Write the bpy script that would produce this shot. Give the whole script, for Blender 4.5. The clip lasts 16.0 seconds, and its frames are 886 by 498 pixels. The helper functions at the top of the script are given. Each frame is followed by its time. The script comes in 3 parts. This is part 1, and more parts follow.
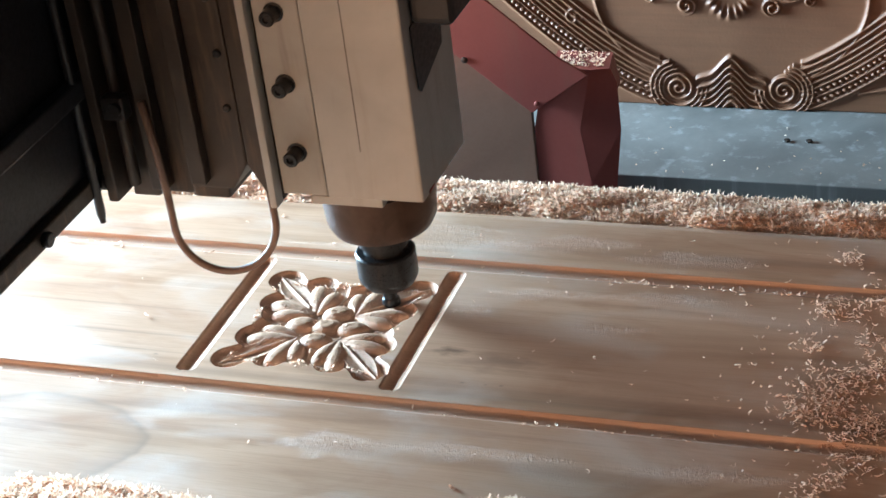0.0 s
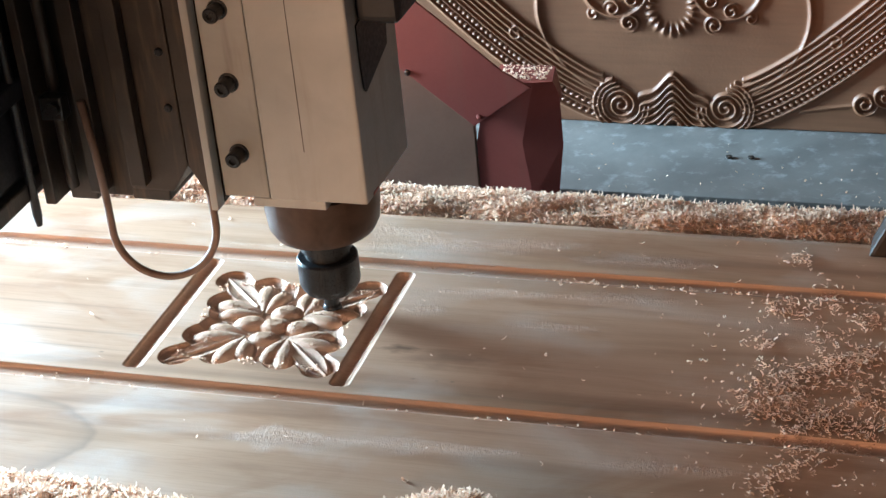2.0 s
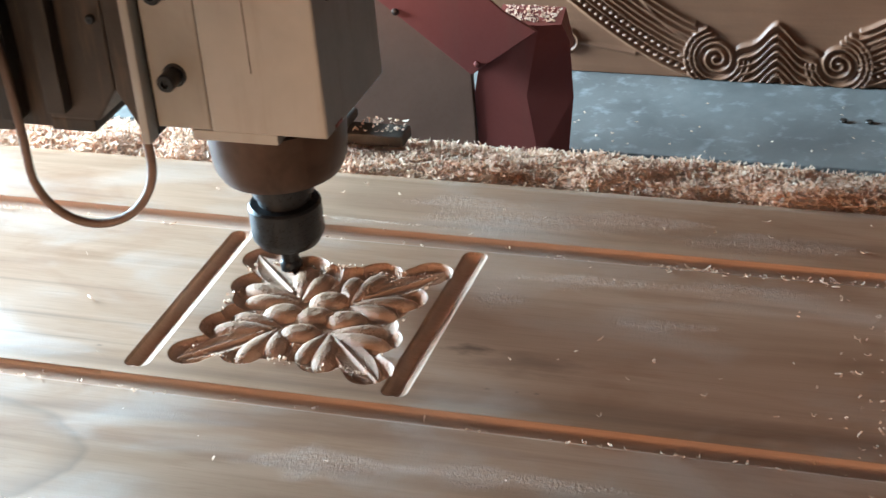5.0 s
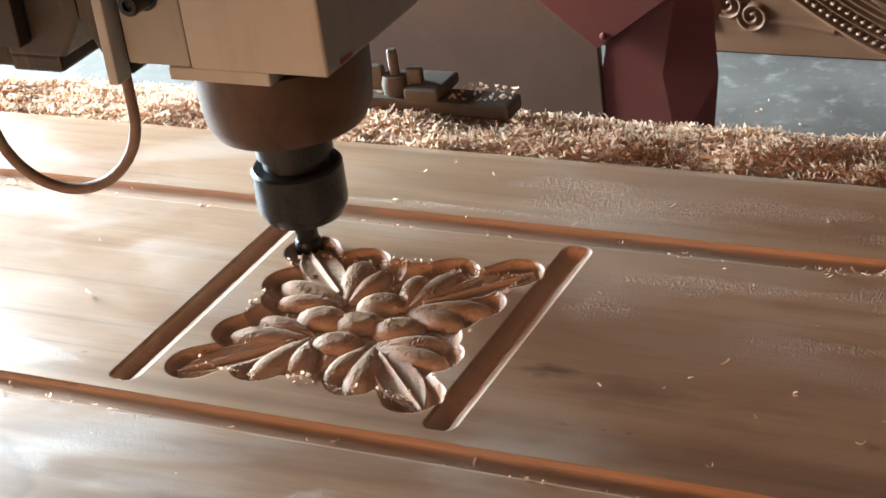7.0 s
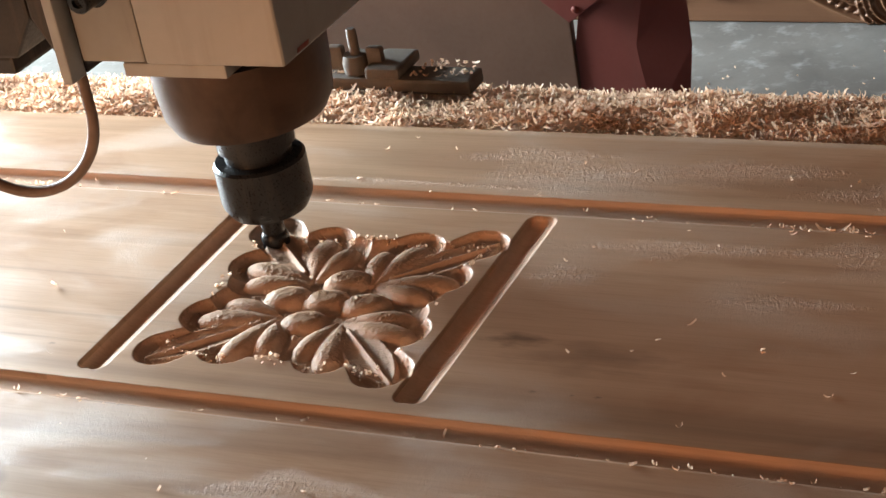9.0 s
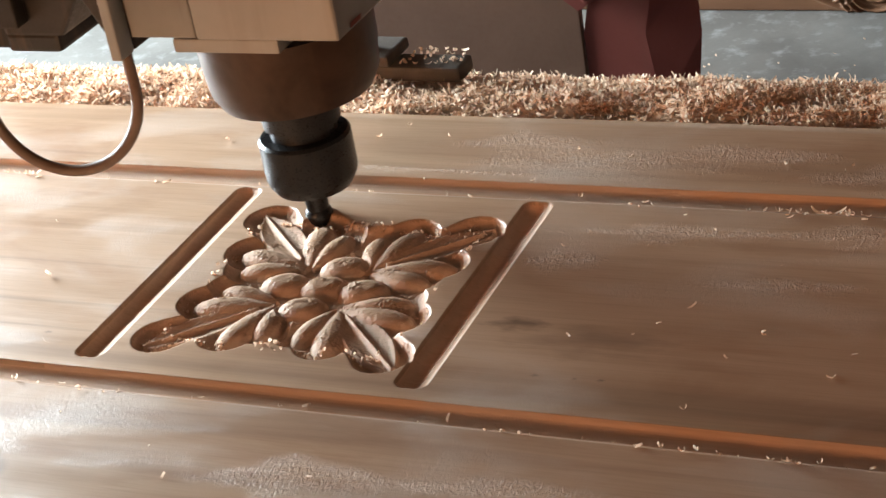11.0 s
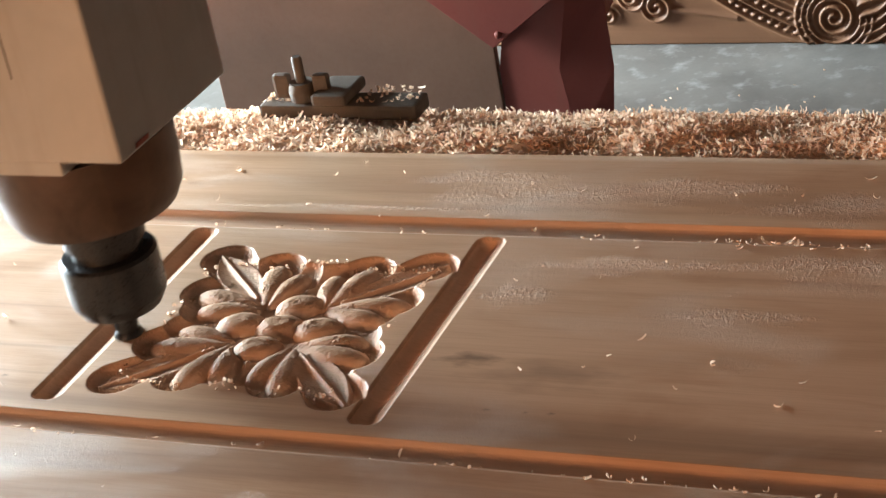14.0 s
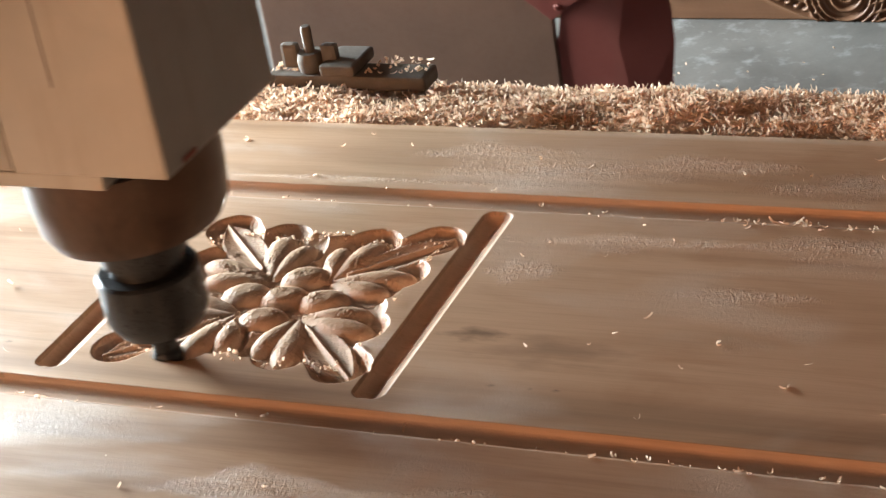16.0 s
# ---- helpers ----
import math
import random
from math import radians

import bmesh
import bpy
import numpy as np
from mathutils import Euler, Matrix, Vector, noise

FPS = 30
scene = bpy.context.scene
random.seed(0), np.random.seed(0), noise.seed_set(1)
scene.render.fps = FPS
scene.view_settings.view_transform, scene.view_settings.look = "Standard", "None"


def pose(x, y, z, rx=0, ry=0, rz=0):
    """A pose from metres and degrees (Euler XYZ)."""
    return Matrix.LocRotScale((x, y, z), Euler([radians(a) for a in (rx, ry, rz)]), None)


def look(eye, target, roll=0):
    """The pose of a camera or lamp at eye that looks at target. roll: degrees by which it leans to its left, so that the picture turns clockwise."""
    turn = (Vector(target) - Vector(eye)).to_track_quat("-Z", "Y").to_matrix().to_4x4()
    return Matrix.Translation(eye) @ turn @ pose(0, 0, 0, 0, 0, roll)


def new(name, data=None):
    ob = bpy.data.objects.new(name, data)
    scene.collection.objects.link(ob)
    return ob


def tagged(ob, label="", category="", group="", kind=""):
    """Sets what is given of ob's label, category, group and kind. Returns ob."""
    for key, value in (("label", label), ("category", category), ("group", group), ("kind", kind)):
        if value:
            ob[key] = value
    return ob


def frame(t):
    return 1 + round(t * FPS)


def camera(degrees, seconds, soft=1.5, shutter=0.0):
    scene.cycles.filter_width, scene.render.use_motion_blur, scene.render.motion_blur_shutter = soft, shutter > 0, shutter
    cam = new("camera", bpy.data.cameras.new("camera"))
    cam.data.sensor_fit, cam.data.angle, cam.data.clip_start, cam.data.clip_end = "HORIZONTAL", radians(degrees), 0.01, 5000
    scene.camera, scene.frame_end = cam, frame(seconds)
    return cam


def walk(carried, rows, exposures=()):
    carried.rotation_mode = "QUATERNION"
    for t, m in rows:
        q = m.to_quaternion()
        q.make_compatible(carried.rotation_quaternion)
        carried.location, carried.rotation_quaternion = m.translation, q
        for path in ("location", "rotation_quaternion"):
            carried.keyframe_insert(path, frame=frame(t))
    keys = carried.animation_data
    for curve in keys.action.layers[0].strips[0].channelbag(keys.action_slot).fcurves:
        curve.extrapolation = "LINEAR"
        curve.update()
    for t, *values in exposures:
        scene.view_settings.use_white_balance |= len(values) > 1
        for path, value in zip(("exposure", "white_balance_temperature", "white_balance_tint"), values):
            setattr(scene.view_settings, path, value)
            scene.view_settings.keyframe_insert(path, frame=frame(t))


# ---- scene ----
cam = camera(27.0, 16.0, soft=1.4, shutter=0.4)

# camera path: seconds, eye, target, roll
PATH = [
    (0, (0.606, -0.966, 0.718), (-0.05, 0.64, -0.277), -7.4),
    (0.5, (0.608, -0.973, 0.701), (-0.036, 0.651, -0.272), -7.4),
    (1, (0.608, -0.99, 0.693), (-0.02, 0.65, -0.263), -7.1),
    (1.5, (0.595, -0.996, 0.687), (-0.005, 0.658, -0.264), -6.4),
    (2, (0.59, -0.985, 0.684), (0.006, 0.672, -0.272), -5.7),
    (2.5, (0.586, -0.991, 0.683), (0.015, 0.667, -0.28), -5.1),
    (3, (0.584, -0.994, 0.68), (0.016, 0.662, -0.287), -5.1),
    (3.5, (0.588, -0.991, 0.675), (0.019, 0.663, -0.296), -5.0),
    (4, (0.544, -0.962, 0.697), (-0.01, 0.675, -0.309), -4.9),
    (4.2, (0.517, -0.926, 0.676), (-0.032, 0.714, -0.327), -4.9),
    (6.3, (0.475, -0.557, 0.43), (-0.354, 1.0, -0.513), -7.0),
    (6.5, (0.472, -0.539, 0.417), (-0.374, 1.007, -0.528), -7.3),
    (7, (0.478, -0.546, 0.413), (-0.39, 1.002, -0.511), -8.1),
    (7.5, (0.48, -0.542, 0.417), (-0.398, 0.994, -0.516), -9.8),
    (8, (0.484, -0.541, 0.405), (-0.389, 1.006, -0.513), -10.6),
    (8.5, (0.488, -0.542, 0.404), (-0.376, 1.005, -0.524), -10.6),
    (11, (0.473, -0.552, 0.403), (-0.344, 1.009, -0.543), -10.3),
    (11.5, (0.482, -0.554, 0.403), (-0.334, 1.005, -0.547), -10.1),
    (12, (0.491, -0.548, 0.405), (-0.332, 1.016, -0.529), -10.1),
    (12.5, (0.491, -0.55, 0.408), (-0.324, 1.022, -0.523), -10.5),
    (13, (0.489, -0.545, 0.406), (-0.316, 1.036, -0.518), -10.9),
    (13.5, (0.49, -0.549, 0.406), (-0.311, 1.034, -0.516), -11.1),
    (14, (0.488, -0.551, 0.403), (-0.315, 1.036, -0.511), -10.9),
    (14.5, (0.49, -0.548, 0.402), (-0.32, 1.03, -0.522), -10.8),
    (15, (0.491, -0.55, 0.403), (-0.32, 1.02, -0.534), -10.6),
    (15.5, (0.486, -0.55, 0.404), (-0.317, 1.019, -0.541), -10.3),
    (16, (0.485, -0.549, 0.405), (-0.318, 1.02, -0.539), -10.0),
]
walk(cam, [(t, look(e, a, r)) for t, e, a, r in PATH],
     [(0, 0.22, 5650, 9), (3.2, 0.14, 5650, 8), (4.2, 0.06, 5500, 6), (6.3, -0.16, 6600, 16), (10.8, -0.32, 7450, 22), (11.5, -0.22, 6900, 18), (12.1, -0.07, 6200, 12), (12.8, -0.05, 6200, 12), (14.2, 0.02, 7450, 21), (15, -0.10, 7450, 21), (16, 0.02, 7450, 21)])

# ---------------------------------------------------------------- light
world = bpy.data.worlds.new("world")
scene.world = world
world.use_nodes = True
wn = world.node_tree
sky = wn.nodes.new("ShaderNodeTexSky")
sky.sky_type, sky.sun_disc = "NISHITA", False
sky.sun_elevation, sky.sun_rotation = radians(32), radians(-75)
wn.nodes["Background"].inputs["Strength"].default_value = 0.12
wn.links.new(sky.outputs[0], wn.nodes["Background"].inputs["Color"])


def area_lamp(name, m, sx, sy, watts, color):
    data = bpy.data.lights.new(name, "AREA")
    data.shape, data.size, data.size_y, data.energy, data.color = "RECTANGLE", sx, sy, watts, color
    ob = new(name, data)
    ob.matrix_basis = m
    return ob


# daylight through the wide doorway beside the machine, and a weaker orange fill added for warm bounce
area_lamp("doorway_light", look((-1.42, 0.62, 0.29), (0.1, 0.10, 0.0)), 0.66, 0.76, 250, (0.61, 0.86, 1.0))
area_lamp("front_fill", look((-0.6, -2.85, 0.42), (0.2, 0.2, 0.1)), 1.3, 1.1, 108, (1.0, 0.54, 0.27))


# ---------------------------------------------------------------- materials
class Nodes:
    """A material's node tree with short calls."""

    def __init__(self, name):
        self.mat = bpy.data.materials.new(name)
        self.mat.use_nodes = True
        self.nt = self.mat.node_tree
        self.bsdf = self.nt.nodes["Principled BSDF"]

    def put(self, kind, **values):
        node = self.nt.nodes.new(kind)
        for key, value in values.items():
            node.inputs[key.replace("_", " ")].default_value = value
        return node

    def link(self, a, b):
        self.nt.links.new(a, b)

    def coords(self, scale=(1, 1, 1), source="Object"):
        c = self.nt.nodes.new("ShaderNodeTexCoord")
        m = self.put("ShaderNodeMapping", Scale=scale)
        self.link(c.outputs[source], m.inputs["Vector"])
        return m.outputs[0]

    def noise(self, vec, scale, detail=4.0, rough=0.55, distort=0.0):
        n = self.put("ShaderNodeTexNoise", Scale=scale, Detail=detail, Roughness=rough, Distortion=distort)
        self.link(vec, n.inputs["Vector"])
        return n.outputs["Fac"]

    def ramp(self, fac, stops):
        r = self.nt.nodes.new("ShaderNodeValToRGB")
        els = r.color_ramp.elements
        while len(els) < len(stops):
            els.new(0.5)
        for el, (p, c) in zip(els, stops):
            el.position, el.color = p, (*c, 1)
        self.link(fac, r.inputs["Fac"])
        return r.outputs[0]

    def mix(self, fac, a, b, mode="MIX"):
        m = self.nt.nodes.new("ShaderNodeMix")
        m.data_type, m.blend_type = "RGBA", mode
        if isinstance(fac, float):
            m.inputs[0].default_value = fac
        else:
            self.link(fac, m.inputs[0])
        for s, v in ((6, a), (7, b)):
            if isinstance(v, tuple):
                m.inputs[s].default_value = (*v, 1)
            else:
                self.link(v, m.inputs[s])
        return m.outputs[2]

    def bump(self, heights):
        last = None
        for fac, strength, dist in heights:
            b = self.put("ShaderNodeBump", Strength=strength, Distance=dist)
            self.link(fac, b.inputs["Height"])
            if last:
                self.link(last, b.inputs["Normal"])
            last = b.outputs[0]
        self.link(last, self.bsdf.inputs["Normal"])

    def done(self, color=None, rough=None, metal=0.0, spec=None):
        for key, v in (("Base Color", color), ("Roughness", rough), ("Metallic", metal), ("Specular IOR Level", spec)):
            if v is None:
                continue
            if isinstance(v, (int, float)):
                self.bsdf.inputs[key].default_value = v
            elif isinstance(v, tuple):
                self.bsdf.inputs[key].default_value = (*v, 1)
            else:
                self.link(v, self.bsdf.inputs[key])
        return self.mat


def make_board_wood(fresh):
    """Planed, dusty teak; fresh: wood the cutter has laid bare, lightened against the shade in the cuts."""
    n = Nodes("freshly_cut_teak" if fresh else "planed_teak")
    bands = n.noise(n.coords((0.9, 10.0, 10.0)), 2.1, 3.0, 0.5, 0.7)
    grain = n.noise(n.coords((3.0, 130.0, 130.0)), 3.0, 5.0, 0.65, 0.4)
    pores = n.noise(n.coords((40.0, 900.0, 900.0)), 1.0, 2.0, 0.5)
    fuzz = n.noise(n.coords((420.0, 300.0, 300.0)), 1.0, 4.0, 0.7, 1.5)
    patch = n.noise(n.coords((5.0, 11.0, 11.0)), 1.6, 4.0, 0.55, 0.5)
    if fresh:
        # paler than the planed face to offset shade in the carving
        base = n.ramp(bands, [(0.30, (0.630, 0.377, 0.246)), (0.50, (0.740, 0.465, 0.315)), (0.70, (0.670, 0.405, 0.264))])
    else:
        base = n.ramp(bands, [(0.28, (0.382, 0.209, 0.117)), (0.41, (0.530, 0.310, 0.186)), (0.50, (0.615, 0.373, 0.235)), (0.58, (0.562, 0.330, 0.201)), (0.66, (0.424, 0.236, 0.138)), (0.76, (0.551, 0.319, 0.192))])
    lines = n.ramp(grain, [(0.30, (0.78, 0.72, 0.66)), (0.52, (1.0, 1.0, 1.0)), (0.75, (0.90, 0.87, 0.84))])
    col = n.mix(0.38, base, lines, "MULTIPLY")
    col = n.mix(0.12, col, n.ramp(pores, [(0.35, (0.6, 0.5, 0.42)), (0.5, (1, 1, 1))]), "MULTIPLY")
    def spot(x, y, sx, sy, wobble=1.0):
        """Distance from a place in units of an ellipse, with an uneven edge."""
        c = n.nt.nodes.new("ShaderNodeTexCoord")
        m = n.put("ShaderNodeMapping", Location=(-x / sx, -y / sy, 0.0), Scale=(1 / sx, 1 / sy, 0.0))
        n.link(c.outputs["Object"], m.inputs["Vector"])
        w = n.put("ShaderNodeTexNoise", Scale=1.2, Detail=3.0)
        n.link(m.outputs[0], w.inputs["Vector"])
        d = n.nt.nodes.new("ShaderNodeVectorMath")
        d.operation = "LENGTH"
        n.link(m.outputs[0], d.inputs[0])
        k = n.nt.nodes.new("ShaderNodeMath")
        k.operation = "MULTIPLY"
        n.link(w.outputs["Fac"], k.inputs[0])
        k.inputs[1].default_value = wobble
        e = n.nt.nodes.new("ShaderNodeMath")
        e.operation = "MULTIPLY_ADD"
        n.link(d.outputs["Value"], e.inputs[0])
        e.inputs[1].default_value = 0.45
        n.link(k.outputs[0], e.inputs[2])
        return e.outputs[0]

    raised = None
    if not fresh:
        # knots, specks, a brown streak along the moulding
        for x, y, sx, sy, depth in ((0.184, 0.056, 0.016, 0.006, 0.85), (0.222, 0.047, 0.036, 0.013, 0.50), (0.205, 0.0190, 0.0022, 0.0012, 0.8), (0.233, 0.0195, 0.0022, 0.0012, 0.8), (0.222, 0.0190, 0.0014, 0.0010, 0.7), (-0.033, 0.018, 0.0025, 0.0012, 0.7), (0.62, 0.006, 1.0, 0.014, 0.60), (-0.16, 0.043, 0.22, 0.0035, 0.40), (-0.22, 0.078, 0.24, 0.0030, 0.32), (-0.12, 0.022, 0.14, 0.0020, 0.35), (0.42, 0.205, 0.30, 0.012, 0.35)):
            col = n.mix(n.ramp(spot(x, y, sx, sy), [(0.55, (depth,) * 3), (0.95, (0, 0, 0))]), col, (0.19, 0.105, 0.06))
        # growth ring of the front plank
        ring = n.ramp(spot(-0.075, -0.092, 0.085, 0.050, 0.25), [(0.44, (0, 0, 0)), (0.53, (0.28, 0.28, 0.28)), (0.57, (0.55, 0.55, 0.55)), (0.60, (0.12, 0.12, 0.12)), (0.75, (0, 0, 0))])
        col = n.mix(ring, col, (0.27, 0.17, 0.11))
        # patches of raised grain
        for x, y, sx, sy in ((0.140, -0.064, 0.045, 0.016), (0.240, -0.058, 0.080, 0.010), (0.165, 0.205, 0.070, 0.020), (0.240, 0.215, 0.060, 0.016), (0.235, 0.140, 0.060, 0.010), (0.185, 0.110, 0.022, 0.012), (0.080, 0.188, 0.110, 0.004), (0.320, 0.145, 0.060, 0.012), (0.130, 0.222, 0.050, 0.014), (0.330, 0.200, 0.070, 0.018), (0.290, 0.100, 0.040, 0.008), (0.400, -0.055, 0.070, 0.010)):
            mask = n.ramp(spot(x, y, sx, sy, 1.1), [(0.62, (1, 1, 1)), (0.98, (0, 0, 0))])
            raised = mask if raised is None else n.mix(1.0, raised, mask, "LIGHTEN")
    if raised is not None:
        # torn fibres are paler than the planed face
        pale = n.noise(n.coords((260.0, 420.0, 400.0)), 1.0, 3.0, 0.6, 0.8)
        fibre = n.mix(1.0, n.ramp(pale, [(0.46, (0, 0, 0)), (0.64, (0.22, 0.22, 0.22))]), raised, "MULTIPLY")
        col = n.mix(fibre, col, (0.74, 0.57, 0.45))
    if not fresh:
        blot = n.noise(n.coords((2.6, 9.0, 9.0)), 1.7, 5.0, 0.62, 1.4)
        col = n.mix(n.ramp(blot, [(0.50, (0, 0, 0)), (0.66, (0.55, 0.55, 0.55))]), col, n.mix(1.0, col, (0.72, 0.58, 0.46), "MULTIPLY"))
    dust = n.ramp(patch, [(0.50, (0.0, 0.0, 0.0)), (0.68, (0.7, 0.7, 0.7))])
    col = n.mix(dust, col, n.mix(0.5, col, (0.66, 0.52, 0.42)))
    rough = 0.68 if fresh else n.ramp(patch, [(0.40, (0.36, 0.36, 0.36)), (0.62, (0.52, 0.52, 0.52))])
    if raised is not None:
        rough = n.mix(raised, rough, (0.92, 0.92, 0.92))
    torn = n.mix(1.0, n.ramp(fuzz, [(0.35, (0, 0, 0)), (0.65, (1, 1, 1))]), n.ramp(patch, [(0.50, (0.06, 0.06, 0.06)), (0.72, (1, 1, 1))]), "MULTIPLY")
    heights = [(grain, 0.06, 0.0006), (torn, 0.26, 0.0011)]
    if raised is not None:
        lumps = n.noise(n.coords((520.0, 330.0, 330.0)), 1.0, 3.0, 0.6, 1.0)
        heights.append((n.mix(1.0, n.ramp(lumps, [(0.42, (0, 0, 0)), (0.66, (1, 1, 1))]), raised, "MULTIPLY"), 0.42, 0.0012))
    n.bump(heights)
    return n.done(col, rough, spec=0.25 if fresh else 0.6)


def make_relief_wood():
    n = Nodes("carved_reddish_wood")
    v = n.coords((3.0, 30.0, 60.0))
    grain = n.noise(v, 3.0, 5.0, 0.6, 0.3)
    blot = n.noise(n.coords((6, 6, 9)), 1.4, 3.0)
    # reddish wood, darkened here for the shade behind the machine
    base = n.ramp(blot, [(0.3, (0.190, 0.078, 0.036)), (0.7, (0.260, 0.114, 0.055))])
    col = n.mix(0.5, base, n.ramp(grain, [(0.3, (0.72, 0.68, 0.64)), (0.65, (1, 1, 1))]), "MULTIPLY")
    n.bump([(grain, 0.12, 0.0006), (n.noise(n.coords((400, 400, 400)), 1.0, 2.0), 0.10, 0.0004)])
    return n.done(col, 0.5, spec=0.4)


def make_shaving():
    n = Nodes("wood_shaving")
    geo = n.nt.nodes.new("ShaderNodeNewGeometry")
    col = n.ramp(geo.outputs["Random Per Island"], [(0.0, (0.740, 0.475, 0.317)), (0.5, (0.840, 0.598, 0.431)), (1.0, (0.900, 0.703, 0.537))])
    # thin shavings let light through
    t = n.nt.nodes.new("ShaderNodeBsdfTranslucent")
    n.link(col, t.inputs["Color"])
    m = n.put("ShaderNodeMixShader", Fac=0.48)
    n.link(n.bsdf.outputs[0], m.inputs[1])
    n.link(t.outputs[0], m.inputs[2])
    n.link(m.outputs[0], n.nt.nodes["Material Output"].inputs["Surface"])
    return n.done(col, 0.85, spec=0.08)


def make_dust():
    n = Nodes("sawdust_heap")
    f = n.noise(n.coords((150, 150, 150)), 1.0, 5.0, 0.7)
    g = n.noise(n.coords((14, 14, 14)), 1.0, 3.0, 0.6)
    col = n.mix(n.ramp(g, [(0.35, (0, 0, 0)), (0.65, (1, 1, 1))]), n.ramp(f, [(0.3, (0.56, 0.39, 0.28)), (0.7, (0.74, 0.56, 0.43))]), n.ramp(f, [(0.3, (0.62, 0.44, 0.325)), (0.7, (0.80, 0.63, 0.51))]))
    n.bump([(f, 0.35, 0.002)])
    return n.done(col, 0.9, spec=0.15)


def make_paint(name, a, b, rough, metal=0.0, scale=18.0, dirt=(0.16, 0.10, 0.06), amount=0.35, relief=0.06, vary=0.1):
    n = Nodes(name)
    big = n.noise(n.coords((scale, scale, scale)), 1.0, 5.0, 0.6, 0.4)
    fine = n.noise(n.coords((scale * 30, scale * 30, scale * 30)), 1.0, 3.0, 0.6)
    streak = n.noise(n.coords((scale * 6, scale * 6, scale * 0.6)), 1.0, 3.0, 0.6)
    col = n.ramp(big, [(0.3, a), (0.7, b)])
    mask = n.ramp(streak, [(0.55, (0, 0, 0)), (0.78, (amount, amount, amount))])
    col = n.mix(mask, col, dirt)
    r = n.ramp(fine, [(0.3, (max(rough - vary, 0.05),) * 3), (0.7, (min(rough + vary, 1.0),) * 3)])
    n.bump([(fine, relief, 0.0004), (big, relief * 0.8, 0.001)])
    return n.done(col, r, metal)


WOOD = make_board_wood(False)
CUT = make_board_wood(True)
RELIEF = make_relief_wood()
SHAVING = make_shaving()
DUST = make_dust()
IVORY = make_paint("dusty_ivory_paint", (0.34, 0.338, 0.318), (0.44, 0.438, 0.415), 0.45, scale=14, dirt=(0.22, 0.16, 0.11), amount=0.30)
IVORY_OILY = make_paint("oil_stained_ivory_paint", (0.26, 0.248, 0.222), (0.41, 0.400, 0.370), 0.42, scale=9, dirt=(0.10, 0.072, 0.050), amount=0.62)
GREY_PLATE = make_paint("grimy_grey_steel", (0.022, 0.016, 0.012), (0.055, 0.041, 0.031), 0.5, 0.25, scale=20, amount=0.6)
DARK_PLATE = make_paint("dark_oily_steel", (0.020, 0.016, 0.013), (0.048, 0.038, 0.031), 0.45, 0.3, scale=20, amount=0.5)
STEEL = make_paint("tarnished_spindle_steel", (0.055, 0.033, 0.024), (0.13, 0.082, 0.060), 0.36, 0.7, scale=25, amount=0.3, relief=0.004, vary=0.03)
BLACKOX = make_paint("blackened_steel", (0.018, 0.019, 0.021), (0.035, 0.036, 0.038), 0.33, 0.5, scale=30, amount=0.15)
BLACK = make_paint("black_paint", (0.006, 0.007, 0.010), (0.012, 0.013, 0.017), 0.5, scale=10, dirt=(0.05, 0.04, 0.03), amount=0.15)
RED = make_paint("dull_red_paint", (0.230, 0.046, 0.031), (0.290, 0.062, 0.042), 0.5, scale=9, amount=0.2)
BROWN = make_paint("dusty_brown_panel", (0.150, 0.066, 0.036), (0.22, 0.104, 0.060), 0.6, scale=8, amount=0.3)
# base darkened for indoor shade; pale streaks stand for soft reflections
GREY = make_paint("blotchy_grey_sheet", (0.120, 0.110, 0.099), (0.205, 0.190, 0.171), 0.38, 0.10, scale=11, dirt=(0.50, 0.49, 0.47), amount=0.45, relief=0.015, vary=0.04)
RUBBER = make_paint("dusty_brown_hose", (0.13, 0.075, 0.05), (0.20, 0.125, 0.085), 0.6, scale=60, amount=0.4)
RUSTY = make_paint("rusty_dusty_steel", (0.095, 0.072, 0.056), (0.17, 0.130, 0.102), 0.65, 0.2, scale=40, amount=0.5)
BEDWOOD = make_paint("bed_board", (0.13, 0.06, 0.04), (0.2, 0.10, 0.065), 0.7, scale=20, amount=0.3)
# darkened to hold down bounce from the unseen walls
PLASTER = make_paint("dark_workshop_plaster", (0.075, 0.060, 0.050), (0.13, 0.105, 0.085), 0.85, scale=2.5, amount=0.3)
CONCRETE = make_paint("workshop_concrete", (0.10, 0.088, 0.078), (0.15, 0.132, 0.118), 0.8, scale=3, amount=0.3)


# ---------------------------------------------------------------- mesh helpers
def mesh_from(name, bm, mat, smooth=False):
    me = bpy.data.meshes.new(name)
    bm.normal_update()
    bm.to_mesh(me)
    bm.free()
    me.materials.append(mat)
    if smooth:
        me.shade_smooth()
    return me


def part(name, bm, mat, parent=None, label="", smooth=False):
    ob = new(name, mesh_from(name, bm, mat, smooth))
    if parent is not None:
        ob.parent = parent
    return tagged(ob, label)


def box(x0, x1, y0, y1, z0, z1, bevel=0.0, seg=2):
    bm = bmesh.new()
    bmesh.ops.create_cube(bm, size=1.0)
    for v in bm.verts:
        v.co = (x0 + (v.co.x + 0.5) * (x1 - x0), y0 + (v.co.y + 0.5) * (y1 - y0), z0 + (v.co.z + 0.5) * (z1 - z0))
    if bevel:
        bmesh.ops.bevel(bm, geom=bm.edges[:], offset=bevel, segments=seg, affect="EDGES", profile=0.6)
    return bm


